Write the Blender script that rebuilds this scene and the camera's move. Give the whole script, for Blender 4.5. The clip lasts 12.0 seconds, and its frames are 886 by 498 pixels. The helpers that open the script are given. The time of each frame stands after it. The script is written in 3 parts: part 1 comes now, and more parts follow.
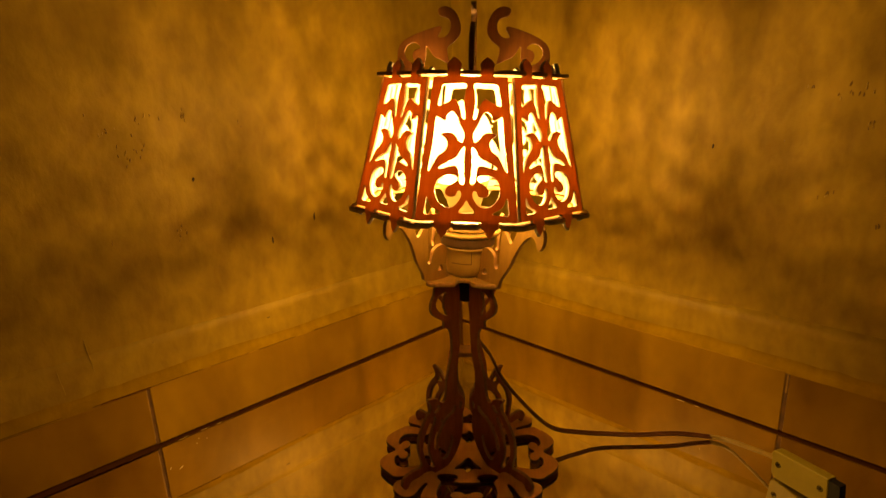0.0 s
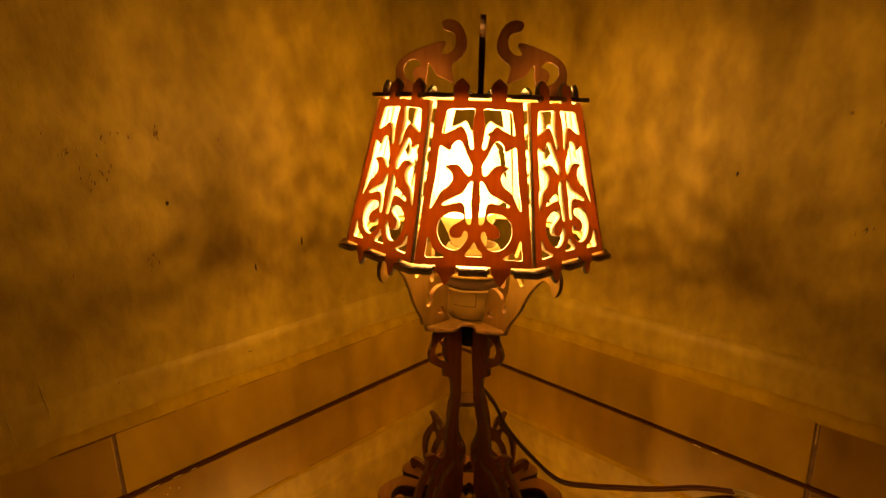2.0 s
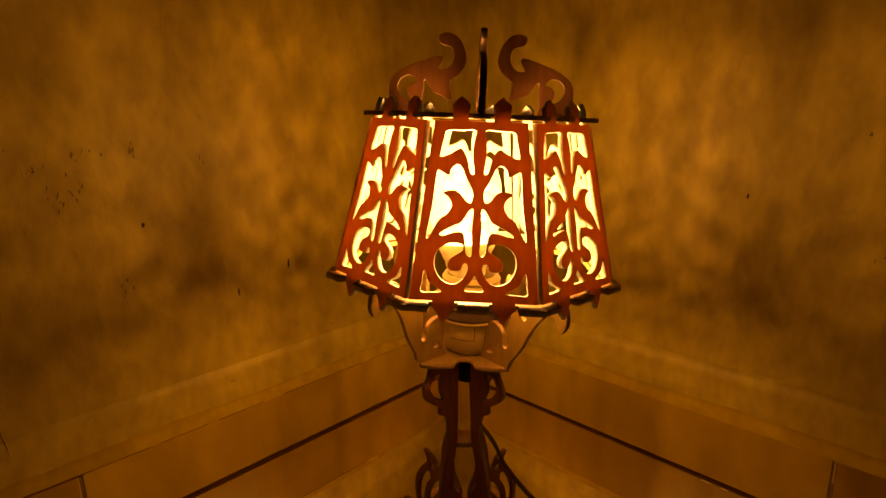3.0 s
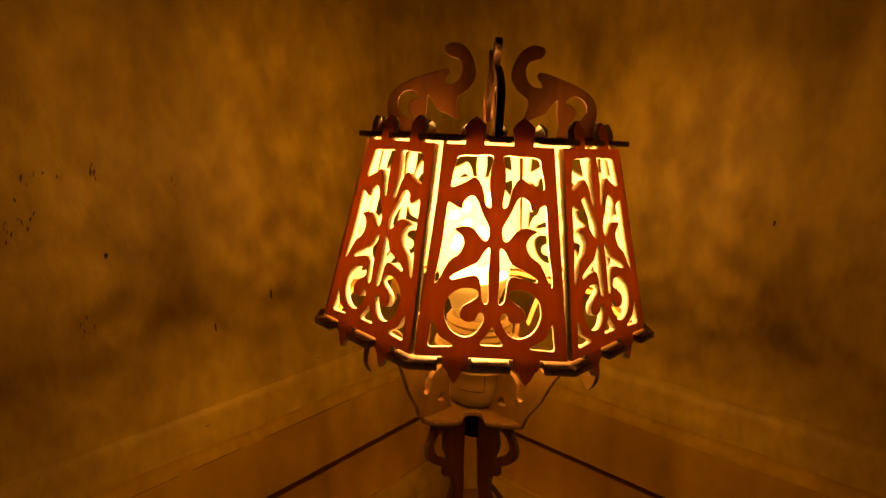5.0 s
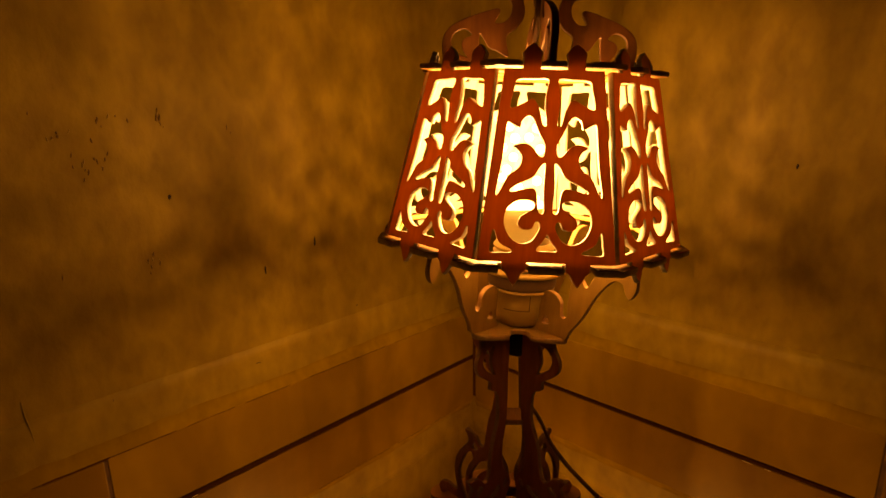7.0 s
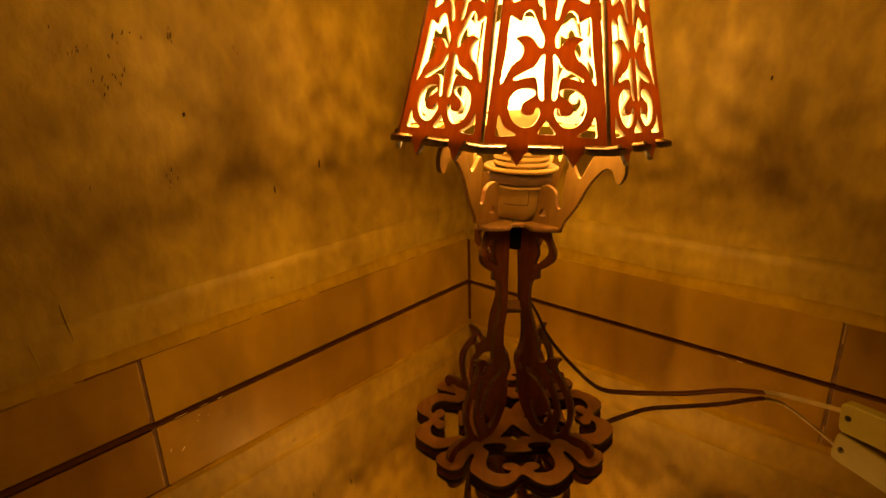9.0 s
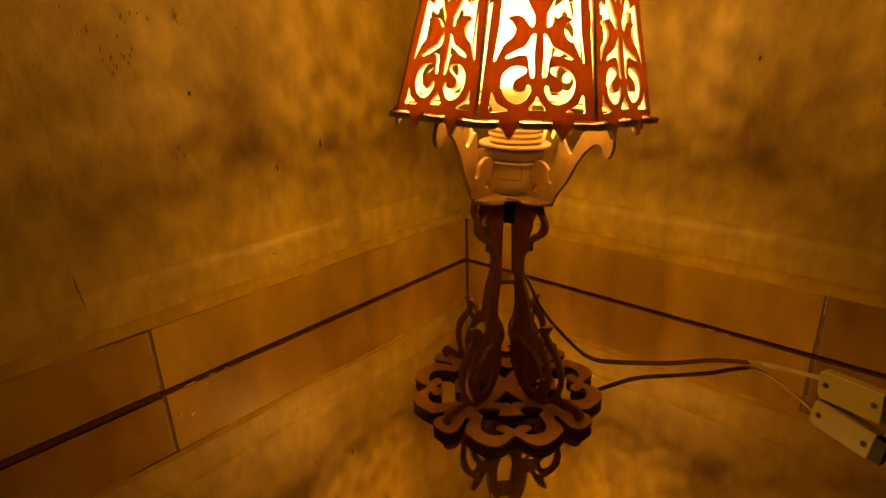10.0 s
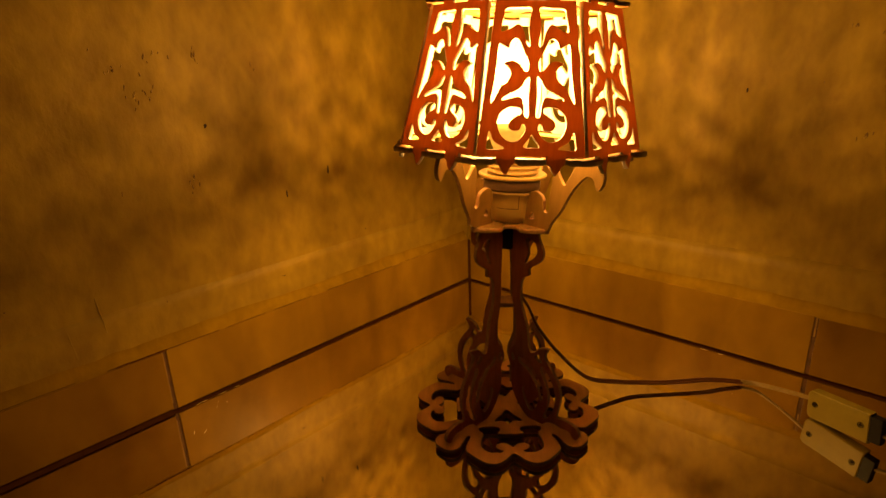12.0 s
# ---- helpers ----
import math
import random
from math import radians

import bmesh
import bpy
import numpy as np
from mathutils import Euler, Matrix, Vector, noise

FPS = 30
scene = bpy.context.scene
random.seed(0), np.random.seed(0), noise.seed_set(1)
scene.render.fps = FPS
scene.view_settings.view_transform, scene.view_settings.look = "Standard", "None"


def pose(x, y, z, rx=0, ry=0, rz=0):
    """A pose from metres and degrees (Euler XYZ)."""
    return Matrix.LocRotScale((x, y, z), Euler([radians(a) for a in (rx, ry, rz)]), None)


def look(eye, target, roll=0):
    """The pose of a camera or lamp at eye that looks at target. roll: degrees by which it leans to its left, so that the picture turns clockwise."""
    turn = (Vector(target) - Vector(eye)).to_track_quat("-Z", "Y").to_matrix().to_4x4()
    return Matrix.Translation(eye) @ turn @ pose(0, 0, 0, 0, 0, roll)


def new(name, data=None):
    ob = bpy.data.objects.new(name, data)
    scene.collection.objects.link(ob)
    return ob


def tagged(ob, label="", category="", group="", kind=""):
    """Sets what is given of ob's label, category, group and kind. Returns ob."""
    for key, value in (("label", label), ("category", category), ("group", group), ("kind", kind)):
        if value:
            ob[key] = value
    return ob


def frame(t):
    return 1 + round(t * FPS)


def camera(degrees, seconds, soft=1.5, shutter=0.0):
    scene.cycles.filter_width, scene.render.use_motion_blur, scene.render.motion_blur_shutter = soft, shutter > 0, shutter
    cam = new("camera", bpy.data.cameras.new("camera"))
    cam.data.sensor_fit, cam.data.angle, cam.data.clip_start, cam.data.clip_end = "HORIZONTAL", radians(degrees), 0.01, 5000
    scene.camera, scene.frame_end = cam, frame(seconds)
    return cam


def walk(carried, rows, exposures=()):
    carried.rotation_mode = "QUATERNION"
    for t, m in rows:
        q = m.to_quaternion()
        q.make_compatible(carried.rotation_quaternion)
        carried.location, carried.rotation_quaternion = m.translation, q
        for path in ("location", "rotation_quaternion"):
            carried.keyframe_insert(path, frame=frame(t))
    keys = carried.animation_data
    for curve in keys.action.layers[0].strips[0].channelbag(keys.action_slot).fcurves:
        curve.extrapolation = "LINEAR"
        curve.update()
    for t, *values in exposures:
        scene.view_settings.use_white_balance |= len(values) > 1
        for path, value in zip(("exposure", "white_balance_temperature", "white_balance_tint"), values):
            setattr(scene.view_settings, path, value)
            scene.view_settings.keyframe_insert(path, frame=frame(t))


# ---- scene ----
cam = camera(78.6, 12.0, soft=1.5)
PATH = [
    (0, (-0.575, -0.574, 0.339), (0.751, 0.83, -0.184), -2.2),
    (0.5, (-0.568, -0.563, 0.343), (0.76, 0.836, -0.185), -2.7),
    (1, (-0.56, -0.554, 0.347), (0.767, 0.848, -0.176), -2.6),
    (1.5, (-0.553, -0.545, 0.349), (0.782, 0.852, -0.165), -2.6),
    (2, (-0.542, -0.53, 0.352), (0.809, 0.856, -0.153), -1.4),
    (2.5, (-0.533, -0.517, 0.356), (0.835, 0.857, -0.135), -1.1),
    (3, (-0.522, -0.505, 0.357), (0.859, 0.865, -0.109), -1.0),
    (5, (-0.496, -0.462, 0.362), (0.931, 0.874, -0.06), -0.7),
    (5.5, (-0.496, -0.457, 0.363), (0.936, 0.879, -0.043), -0.6),
    (6, (-0.504, -0.461, 0.361), (0.924, 0.877, -0.053), -0.3),
    (6.5, (-0.525, -0.466, 0.344), (0.89, 0.875, -0.106), -0.2),
    (7, (-0.541, -0.466, 0.333), (0.857, 0.882, -0.143), -1.0),
    (7.2, (-0.549, -0.463, 0.329), (0.858, 0.868, -0.172), -1.0),
    (8.8, (-0.58, -0.481, 0.306), (0.823, 0.803, -0.313), -1.7),
    (9, (-0.586, -0.485, 0.3), (0.819, 0.796, -0.32), -1.8),
    (9.5, (-0.594, -0.493, 0.297), (0.805, 0.781, -0.354), -1.8),
    (10, (-0.6, -0.501, 0.297), (0.791, 0.77, -0.375), -1.8),
    (10.5, (-0.61, -0.507, 0.301), (0.769, 0.779, -0.369), -2.0),
    (11, (-0.613, -0.51, 0.302), (0.761, 0.781, -0.365), -2.3),
    (11.5, (-0.614, -0.512, 0.305), (0.765, 0.784, -0.341), -2.2),
    (12, (-0.612, -0.516, 0.313), (0.78, 0.778, -0.307), -2.0),
]
EXPOSURES = [(0, 0.0, 6400, 6), (1.5, -0.16, 6500, 11), (2.5, -0.38, 6800, 20), (3.0, -0.66, 7000, 26), (5.5, -1.04, 7200, 36), (7, -0.92, 7100, 33), (9, -0.2, 6600, 18), (12, -0.2, 6500, 21)]
walk(cam, [(t, look(eye, target, roll)) for t, eye, target, roll in PATH], EXPOSURES)

# ---- light: the lamp's own bulb is the only light of the dark room ----
BULB_WATTS = 10.6
BULB_COLOUR = (1.0, 0.54, 0.105)
BULB_GLOW = 7.0
DIODE_GLOW = 60.0

world = bpy.data.worlds.new("night")
world.use_nodes = True
world.node_tree.nodes["Background"].inputs["Color"].default_value = (0.02, 0.012, 0.004, 1)
world.node_tree.nodes["Background"].inputs["Strength"].default_value = 0.02
scene.world = world

# the lamp stands turned a little against the corner; its upper half leans three degrees
LAMP = pose(-0.2450, -0.2500, 0, 0, 0, -48)
LEANING = Matrix.Translation((0, 0, 0.13)) @ pose(0, 0, 0, 0, 3, 0) @ Matrix.Translation((0, 0, -0.13))


# ---- materials ----
def material(name):
    m = bpy.data.materials.new(name)
    m.use_nodes = True
    nt = m.node_tree
    return m, nt, nt.nodes["Principled BSDF"]


def node(nt, kind, **values):
    n = nt.nodes.new(kind)
    for key, value in values.items():
        n.inputs[key.replace("_", " ")].default_value = value
    return n


def coords(nt, scale, source="Object"):
    tc = nt.nodes.new("ShaderNodeTexCoord")
    mp = node(nt, "ShaderNodeMapping", Scale=scale)
    nt.links.new(tc.outputs[source], mp.inputs["Vector"])
    return mp.outputs["Vector"]


def ramp(nt, fac, stops):
    r = nt.nodes.new("ShaderNodeValToRGB")
    e = r.color_ramp.elements
    while len(e) < len(stops):
        e.new(0.5)
    for el, (p, c) in zip(e, stops):
        el.position, el.color = p, (*c, 1)
    nt.links.new(fac, r.inputs["Fac"])
    return r.outputs["Color"]


def mixed(nt, a, b, fac, mode="MIX"):
    m = nt.nodes.new("ShaderNodeMix")
    m.data_type, m.blend_type = "RGBA", mode
    for socket, v in ((m.inputs[6], a), (m.inputs[7], b), (m.inputs[0], fac)):
        if isinstance(v, bpy.types.NodeSocket):
            nt.links.new(v, socket)
        else:
            socket.default_value = v
    return m.outputs[2]


def bump(nt, bsdf, height, strength, distance):
    b = node(nt, "ShaderNodeBump", Strength=strength, Distance=distance)
    nt.links.new(height, b.inputs["Height"])
    nt.links.new(b.outputs["Normal"], bsdf.inputs["Normal"])
    return b


def wood(name, dark, light, gloss, thin=0.0, thin_colour=(1, 1, 1)):
    """Thin stained plywood: long grain, pores and blotches. thin: the share of light that passes through it."""
    m, nt, bsdf = material(name)
    grain = node(nt, "ShaderNodeTexNoise", Scale=1.0, Detail=6.0, Roughness=0.6)
    nt.links.new(coords(nt, (260, 26, 260)), grain.inputs["Vector"])
    blot = node(nt, "ShaderNodeTexNoise", Scale=45.0, Detail=3.0)
    nt.links.new(coords(nt, (1, 1, 1)), blot.inputs["Vector"])
    info = nt.nodes.new("ShaderNodeObjectInfo")
    base = ramp(nt, grain.outputs["Fac"], ((0.30, dark), (0.72, light)))
    shade = ramp(nt, blot.outputs["Fac"], ((0.3, (0.72, 0.70, 0.68)), (0.7, (1, 1, 1))))
    base = mixed(nt, base, shade, 0.8, "MULTIPLY")
    tone = ramp(nt, info.outputs["Random"], ((0.0, (0.88, 0.86, 0.84)), (1.0, (1, 1, 1))))
    base = mixed(nt, base, tone, 1.0, "MULTIPLY")
    nt.links.new(base, bsdf.inputs["Base Color"])
    bsdf.inputs["Roughness"].default_value = gloss
    bsdf.inputs["Specular IOR Level"].default_value = 0.25
    bump(nt, bsdf, grain.outputs["Fac"], 0.25, 0.0006)
    if thin:
        tr = nt.nodes.new("ShaderNodeBsdfTranslucent")
        nt.links.new(mixed(nt, base, (*thin_colour, 1), 0.85), tr.inputs["Color"])
        mx = node(nt, "ShaderNodeMixShader", Fac=thin)
        nt.links.new(bsdf.outputs[0], mx.inputs[1])
        nt.links.new(tr.outputs[0], mx.inputs[2])
        nt.links.new(mx.outputs[0], nt.nodes["Material Output"].inputs["Surface"])
    return m


def plaster(name, dark, light, scale, relief):
    """Hand-trowelled paint on plaster: upright streaks, blotches, fine grit."""
    m, nt, bsdf = material(name)
    streak = node(nt, "ShaderNodeTexNoise", Scale=1.0, Detail=4.0, Roughness=0.5, Distortion=0.15)
    nt.links.new(coords(nt, (scale, scale, scale * 0.55)), streak.inputs["Vector"])
    blot = node(nt, "ShaderNodeTexNoise", Scale=9.0, Detail=4.0)
    nt.links.new(coords(nt, (1, 1, 1)), blot.inputs["Vector"])
    grit = node(nt, "ShaderNodeTexNoise", Scale=420.0, Detail=3.0)
    nt.links.new(coords(nt, (1, 1, 1)), grit.inputs["Vector"])
    base = ramp(nt, streak.outputs["Fac"], ((0.32, dark), (0.68, light)))
    tone = ramp(nt, blot.outputs["Fac"], ((0.3, (0.84, 0.81, 0.78)), (0.68, (1, 1, 1))))
    base = mixed(nt, base, tone, 0.55, "MULTIPLY")
    fine = node(nt, "ShaderNodeTexNoise", Scale=1.0, Detail=3.0, Roughness=0.5)
    nt.links.new(coords(nt, (135, 135, 75)), fine.inputs["Vector"])
    base = mixed(nt, base, ramp(nt, fine.outputs["Fac"], ((0.32, (0.83, 0.80, 0.75)), (0.62, (1, 1, 1)))), 0.22, "MULTIPLY")
    nt.links.new(base, bsdf.inputs["Base Color"])
    bsdf.inputs["Roughness"].default_value = 0.62
    bsdf.inputs["Specular IOR Level"].default_value = 0.2
    hills = mixed(nt, streak.outputs["Fac"], grit.outputs["Fac"], 0.10)
    bump(nt, bsdf, hills, relief, 0.004)
    return m


def ceramic(name, dark, light):
    """Smooth brown tile: soft upright clouds, a thin dull glaze."""
    m, nt, bsdf = material(name)
    cloud = node(nt, "ShaderNodeTexNoise", Scale=11.0, Detail=3.0, Roughness=0.45, Distortion=0.4)
    nt.links.new(coords(nt, (1.9, 1.9, 0.8)), cloud.inputs["Vector"])
    fine = node(nt, "ShaderNodeTexNoise", Scale=60.0, Detail=3.0)
    nt.links.new(coords(nt, (1, 1, 1)), fine.inputs["Vector"])
    base = ramp(nt, cloud.outputs["Fac"], ((0.30, dark), (0.70, light)))
    base = mixed(nt, base, ramp(nt, fine.outputs["Fac"], ((0.3, (0.90, 0.88, 0.85)), (0.6, (1, 1, 1)))), 0.5, "MULTIPLY")
    nt.links.new(base, bsdf.inputs["Base Color"])
    nt.links.new(ramp(nt, fine.outputs["Fac"], ((0.3, (0.30, 0.30, 0.30)), (0.7, (0.42, 0.42, 0.42)))), bsdf.inputs["Roughness"])
    bsdf.inputs["Specular IOR Level"].default_value = 0.05
    bump(nt, bsdf, cloud.outputs["Fac"], 0.10, 0.002)
    return m


def plain(name, colour, rough, metallic=0.0, vary=0.12, scale=120.0):
    m, nt, bsdf = material(name)
    n = node(nt, "ShaderNodeTexNoise", Scale=scale, Detail=4.0)
    nt.links.new(coords(nt, (1, 1, 1)), n.inputs["Vector"])
    low = tuple(c * (1 - vary * 2) for c in colour)
    nt.links.new(ramp(nt, n.outputs["Fac"], ((0.3, low), (0.65, colour))), bsdf.inputs["Base Color"])
    bsdf.inputs["Roughness"].default_value = rough
    bsdf.inputs["Metallic"].default_value = metallic
    bump(nt, bsdf, n.outputs["Fac"], 0.08, 0.0006)
    return m


def mirror_floor(name):
    """A sheet of mirror with faint smears and dust."""
    m, nt, bsdf = material(name)
    smear = node(nt, "ShaderNodeTexNoise", Scale=14.0, Detail=6.0, Roughness=0.65, Distortion=1.2)
    nt.links.new(coords(nt, (1, 1, 1)), smear.inputs["Vector"])
    rough = ramp(nt, smear.outputs["Fac"], ((0.35, (0.02, 0.02, 0.02)), (0.75, (0.065, 0.065, 0.065))))
    nt.links.new(rough, bsdf.inputs["Roughness"])
    nt.links.new(ramp(nt, smear.outputs["Fac"], ((0.3, (0.87, 0.80, 0.62)), (0.7, (0.93, 0.87, 0.70)))), bsdf.inputs["Base Color"])
    bsdf.inputs["Metallic"].default_value = 1.0
    return m


def glowing(name, colour, strength, clear=0.0):
    m, nt, bsdf = material(name)
    if clear:
        mx = node(nt, "ShaderNodeMixShader", Fac=clear)
        nt.links.new(bsdf.outputs[0], mx.inputs[1])
        nt.links.new(nt.nodes.new("ShaderNodeBsdfTransparent").outputs[0], mx.inputs[2])
        nt.links.new(mx.outputs[0], nt.nodes["Material Output"].inputs["Surface"])
    bsdf.inputs["Base Color"].default_value = (0.03, 0.03, 0.03, 1)
    bsdf.inputs["Emission Color"].default_value = (*colour, 1)
    bsdf.inputs["Emission Strength"].default_value = strength
    return m


BURNT = plain("burnt_sawn_edge", (0.15, 0.065, 0.018), 0.7, 0, 0.2, 300.0)
# base plate edge: burnt brown darkened further for its unlit sides
SHADED_BURNT = plain("shaded_burnt_edge", (0.042, 0.015, 0.006), 0.8, 0, 0.2, 300.0)
# pale edges of ring and panels carry the bulb's light in their colour
PALE_EDGE = plain("pale_sawn_edge", (0.55, 0.36, 0.10), 0.6, 0, 0.2, 250.0)
LIT_EDGE = plain("lit_sawn_edge", (0.46, 0.41, 0.33), 0.6, 0, 0.15, 250.0)
BROWN_EDGE = plain("toasted_sawn_edge", (0.36, 0.19, 0.06), 0.7, 0, 0.15, 300.0)
WOOD = wood("stained_plywood", (0.145, 0.058, 0.008), (0.27, 0.125, 0.020), 0.55)
CROWN_WOOD = wood("crown_plywood", (0.105, 0.034, 0.005), (0.165, 0.060, 0.009), 0.5)
LEG_WOOD = wood("dark_red_plywood", (0.165, 0.040, 0.011), (0.262, 0.076, 0.020), 0.5)
# cup and brackets: plywood made paler for the bulb light falling on them
PALE_WOOD = wood("pale_plywood", (0.195, 0.105, 0.013), (0.255, 0.144, 0.021), 0.55)
BASE_WOOD = wood("base_plywood", (0.24, 0.105, 0.016), (0.32, 0.148, 0.024), 0.6)
PANEL_WOOD = wood("thin_stained_plywood", (0.32, 0.15, 0.06), (0.48, 0.26, 0.12), 0.5, 0.145, (0.95, 0.36, 0.03))
# inside of the panels: paler copy, the bulb's glare put into the colour
LIT_INSIDE = wood("lit_plywood_inside", (0.30, 0.285, 0.25), (0.44, 0.42, 0.38), 0.6, 0.15, (0.95, 0.40, 0.04))
PLASTER = plaster("ochre_plaster", (0.184, 0.108, 0.0032), (0.250, 0.157, 0.0045), 66.0, 0.34)
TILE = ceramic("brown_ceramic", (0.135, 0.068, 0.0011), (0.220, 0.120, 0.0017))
# tiles beyond the first joint: darker brown, deepened for the fading light there
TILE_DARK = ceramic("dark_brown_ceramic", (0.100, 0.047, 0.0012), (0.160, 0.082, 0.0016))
LEDGE = plaster("pale_filler", (0.165, 0.092, 0.0013), (0.225, 0.132, 0.0018), 60.0, 0.35)
LEDGE.node_tree.nodes["Principled BSDF"].inputs["Specular IOR Level"].default_value = 0.0
GROUT = plain("dark_grout", (0.065, 0.020, 0.002), 0.9)
GROUT.node_tree.nodes["Principled BSDF"].inputs["Specular IOR Level"].default_value = 0.08
JOINT_BROWN = plain("brown_grout", (0.085, 0.032, 0.002), 0.85, 0, 0.2, 90.0)
WORN_LIT = plain("worn_lit_grout", (0.20, 0.105, 0.005), 0.8, 0, 0.25, 60.0)
MIRROR = mirror_floor("floor_mirror")
CREAM = plain("cream_plastic", (0.150, 0.108, 0.006), 0.5, 0, 0.05)
CREAM.node_tree.nodes["Principled BSDF"].inputs["Specular IOR Level"].default_value = 0.15
SOCKET = plain("ivory_plastic", (0.37, 0.235, 0.045), 0.45, 0, 0.05)
HOUSING = plain("bulb_housing", (0.70, 0.63, 0.33), 0.5, 0, 0.03)
LINE = plain("moulding_line_and_shade", (0.10, 0.05, 0.02), 0.6)
# run near the lamp: its shade is put into a darker sheath
CORD_SHADED = plain("shaded_cord_sheath", (0.080, 0.024, 0.006), 0.4, 0, 0.08)
CORD_PALE = plain("pale_cord_sheath", (0.17, 0.105, 0.012), 0.4, 0, 0.08)
SCREW = plain("dark_screw", (0.016, 0.010, 0.005), 0.8)
SCREW.node_tree.nodes["Principled BSDF"].inputs["Specular IOR Level"].default_value = 0.05
BLACK = plain("black_plastic", (0.009, 0.007, 0.006), 0.6)
BLACK.node_tree.nodes["Principled BSDF"].inputs["Specular IOR Level"].default_value = 0.1
PIT_HIGHLIGHT = plain("pit_highlight", (0.25, 0.15, 0.004), 0.7)
SCRATCH = plain("scratched_paint", (0.125, 0.064, 0.004), 0.9)
CHIP = plain("chipped_paint", (0.022, 0.009, 0.002), 0.9)
CRUMB_GLINT = plain("crumb_and_glint", (0.62, 0.48, 0.16), 0.15, 0.0, 0.02)
BULB = glowing("lit_bulb", BULB_COLOUR, BULB_GLOW, 0.55)
DIODE = glowing("lit_diode", BULB_COLOUR, DIODE_GLOW)


# ---- building ----
def link_mesh(name, me, mat, parent=None, m=None, label="", edge=None):
    if mat and not me.materials:
        me.materials.append(mat)
        if mat in (WOOD, LEG_WOOD, CROWN_WOOD, BASE_WOOD, PANEL_WOOD, PALE_WOOD):
            me.materials.append(edge or (BURNT if mat in (WOOD, LEG_WOOD, CROWN_WOOD) else BROWN_EDGE))
            for p in me.polygons:
                p.material_index = int(abs(p.normal.z) < 0.6)
    ob = new(name, me)
    if parent is not None:
        ob.parent = parent
    if m is not None:
        ob.matrix_basis = m
    if label:
        ob["label"] = label
    return ob


def part(name, bm, mat, parent=None, label="", m=None, smooth=False):
    me = bpy.data.meshes.new(name)
    bm.normal_update()
    bm.to_mesh(me)
    bm.free()
    if smooth:
        for p in me.polygons:
            p.use_smooth = True
    return link_mesh(name, me, mat, parent, m, label)


def box(x0, x1, y0, y1, z0, z1, edge=0.0):
    bm = bmesh.new()
    bmesh.ops.create_cube(bm, size=1)
    bmesh.ops.scale(bm, vec=(x1 - x0, y1 - y0, z1 - z0), verts=bm.verts)
    bmesh.ops.translate(bm, vec=((x0 + x1) / 2, (y0 + y1) / 2, (z0 + z1) / 2), verts=bm.verts)
    if edge:
        bmesh.ops.bevel(bm, geom=list(bm.edges), offset=edge, segments=2, profile=0.6, affect="EDGES")
    return bm


def turned(profile, steps=40):
    """A turned body from (radius, height) pairs, in metres."""
    bm = bmesh.new()
    rings = []
    for r, z in profile:
        if r < 1e-6:
            rings.append([bm.verts.new((0, 0, z))])
        else:
            rings.append([bm.verts.new((r * math.cos(k * math.tau / steps), r * math.sin(k * math.tau / steps), z)) for k in range(steps)])
    for a, b in zip(rings, rings[1:]):
        for k in range(steps):
            n = (k + 1) % steps
            if len(a) == 1:
                bm.faces.new((a[0], b[n], b[k]))
            elif len(b) == 1:
                bm.faces.new((a[k], a[n], b[0]))
            else:
                bm.faces.new((a[k], a[n], b[n], b[k]))
    bmesh.ops.recalc_face_normals(bm, faces=bm.faces)
    return bm


def rounded(points, steps=4):
    """A smooth closed line through the points."""
    out = []
    n = len(points)
    for i in range(n):
        p0, p1, p2, p3 = (Vector(points[(i + k) % n]) for k in (-1, 0, 1, 2))
        for s in range(steps):
            t = s / steps
            out.append(0.5 * (2 * p1 + (p2 - p0) * t + (2 * p0 - 5 * p1 + 4 * p2 - p3) * t * t + (3 * p1 - p0 - 3 * p2 + p3) * t ** 3))
    return [(v.x, v.y) for v in out]


def mirrored(points):
    return [(-x, y) for x, y in points]


def sawn(name, outline, holes, thick, soft_edge=0.00035):
    """A sheet sawn to an outline with holes (millimetres, in the xy plane), with slightly broken edges. Returns the mesh."""
    cu = bpy.data.curves.new(name, "CURVE")
    cu.dimensions, cu.fill_mode = "2D", "BOTH"
    cu.extrude, cu.bevel_depth, cu.bevel_resolution, cu.offset = thick / 2 - soft_edge, soft_edge, 0, -soft_edge
    for line in (outline, *holes):
        sp = cu.splines.new("POLY")
        sp.points.add(len(line) - 1)
        for q, (x, y) in zip(sp.points, line):
            q.co = (x / 1000, y / 1000, 0, 1)
        sp.use_cyclic_u = True
    tmp = bpy.data.objects.new(name, cu)
    me = bpy.data.meshes.new_from_object(tmp)
    bpy.data.objects.remove(tmp)
    me.name = name
    bm = bmesh.new()
    bm.from_mesh(me)
    bmesh.ops.remove_doubles(bm, verts=bm.verts, dist=1e-6)
    bm.to_mesh(me)
    bm.free()
    me.materials.clear()
    return me


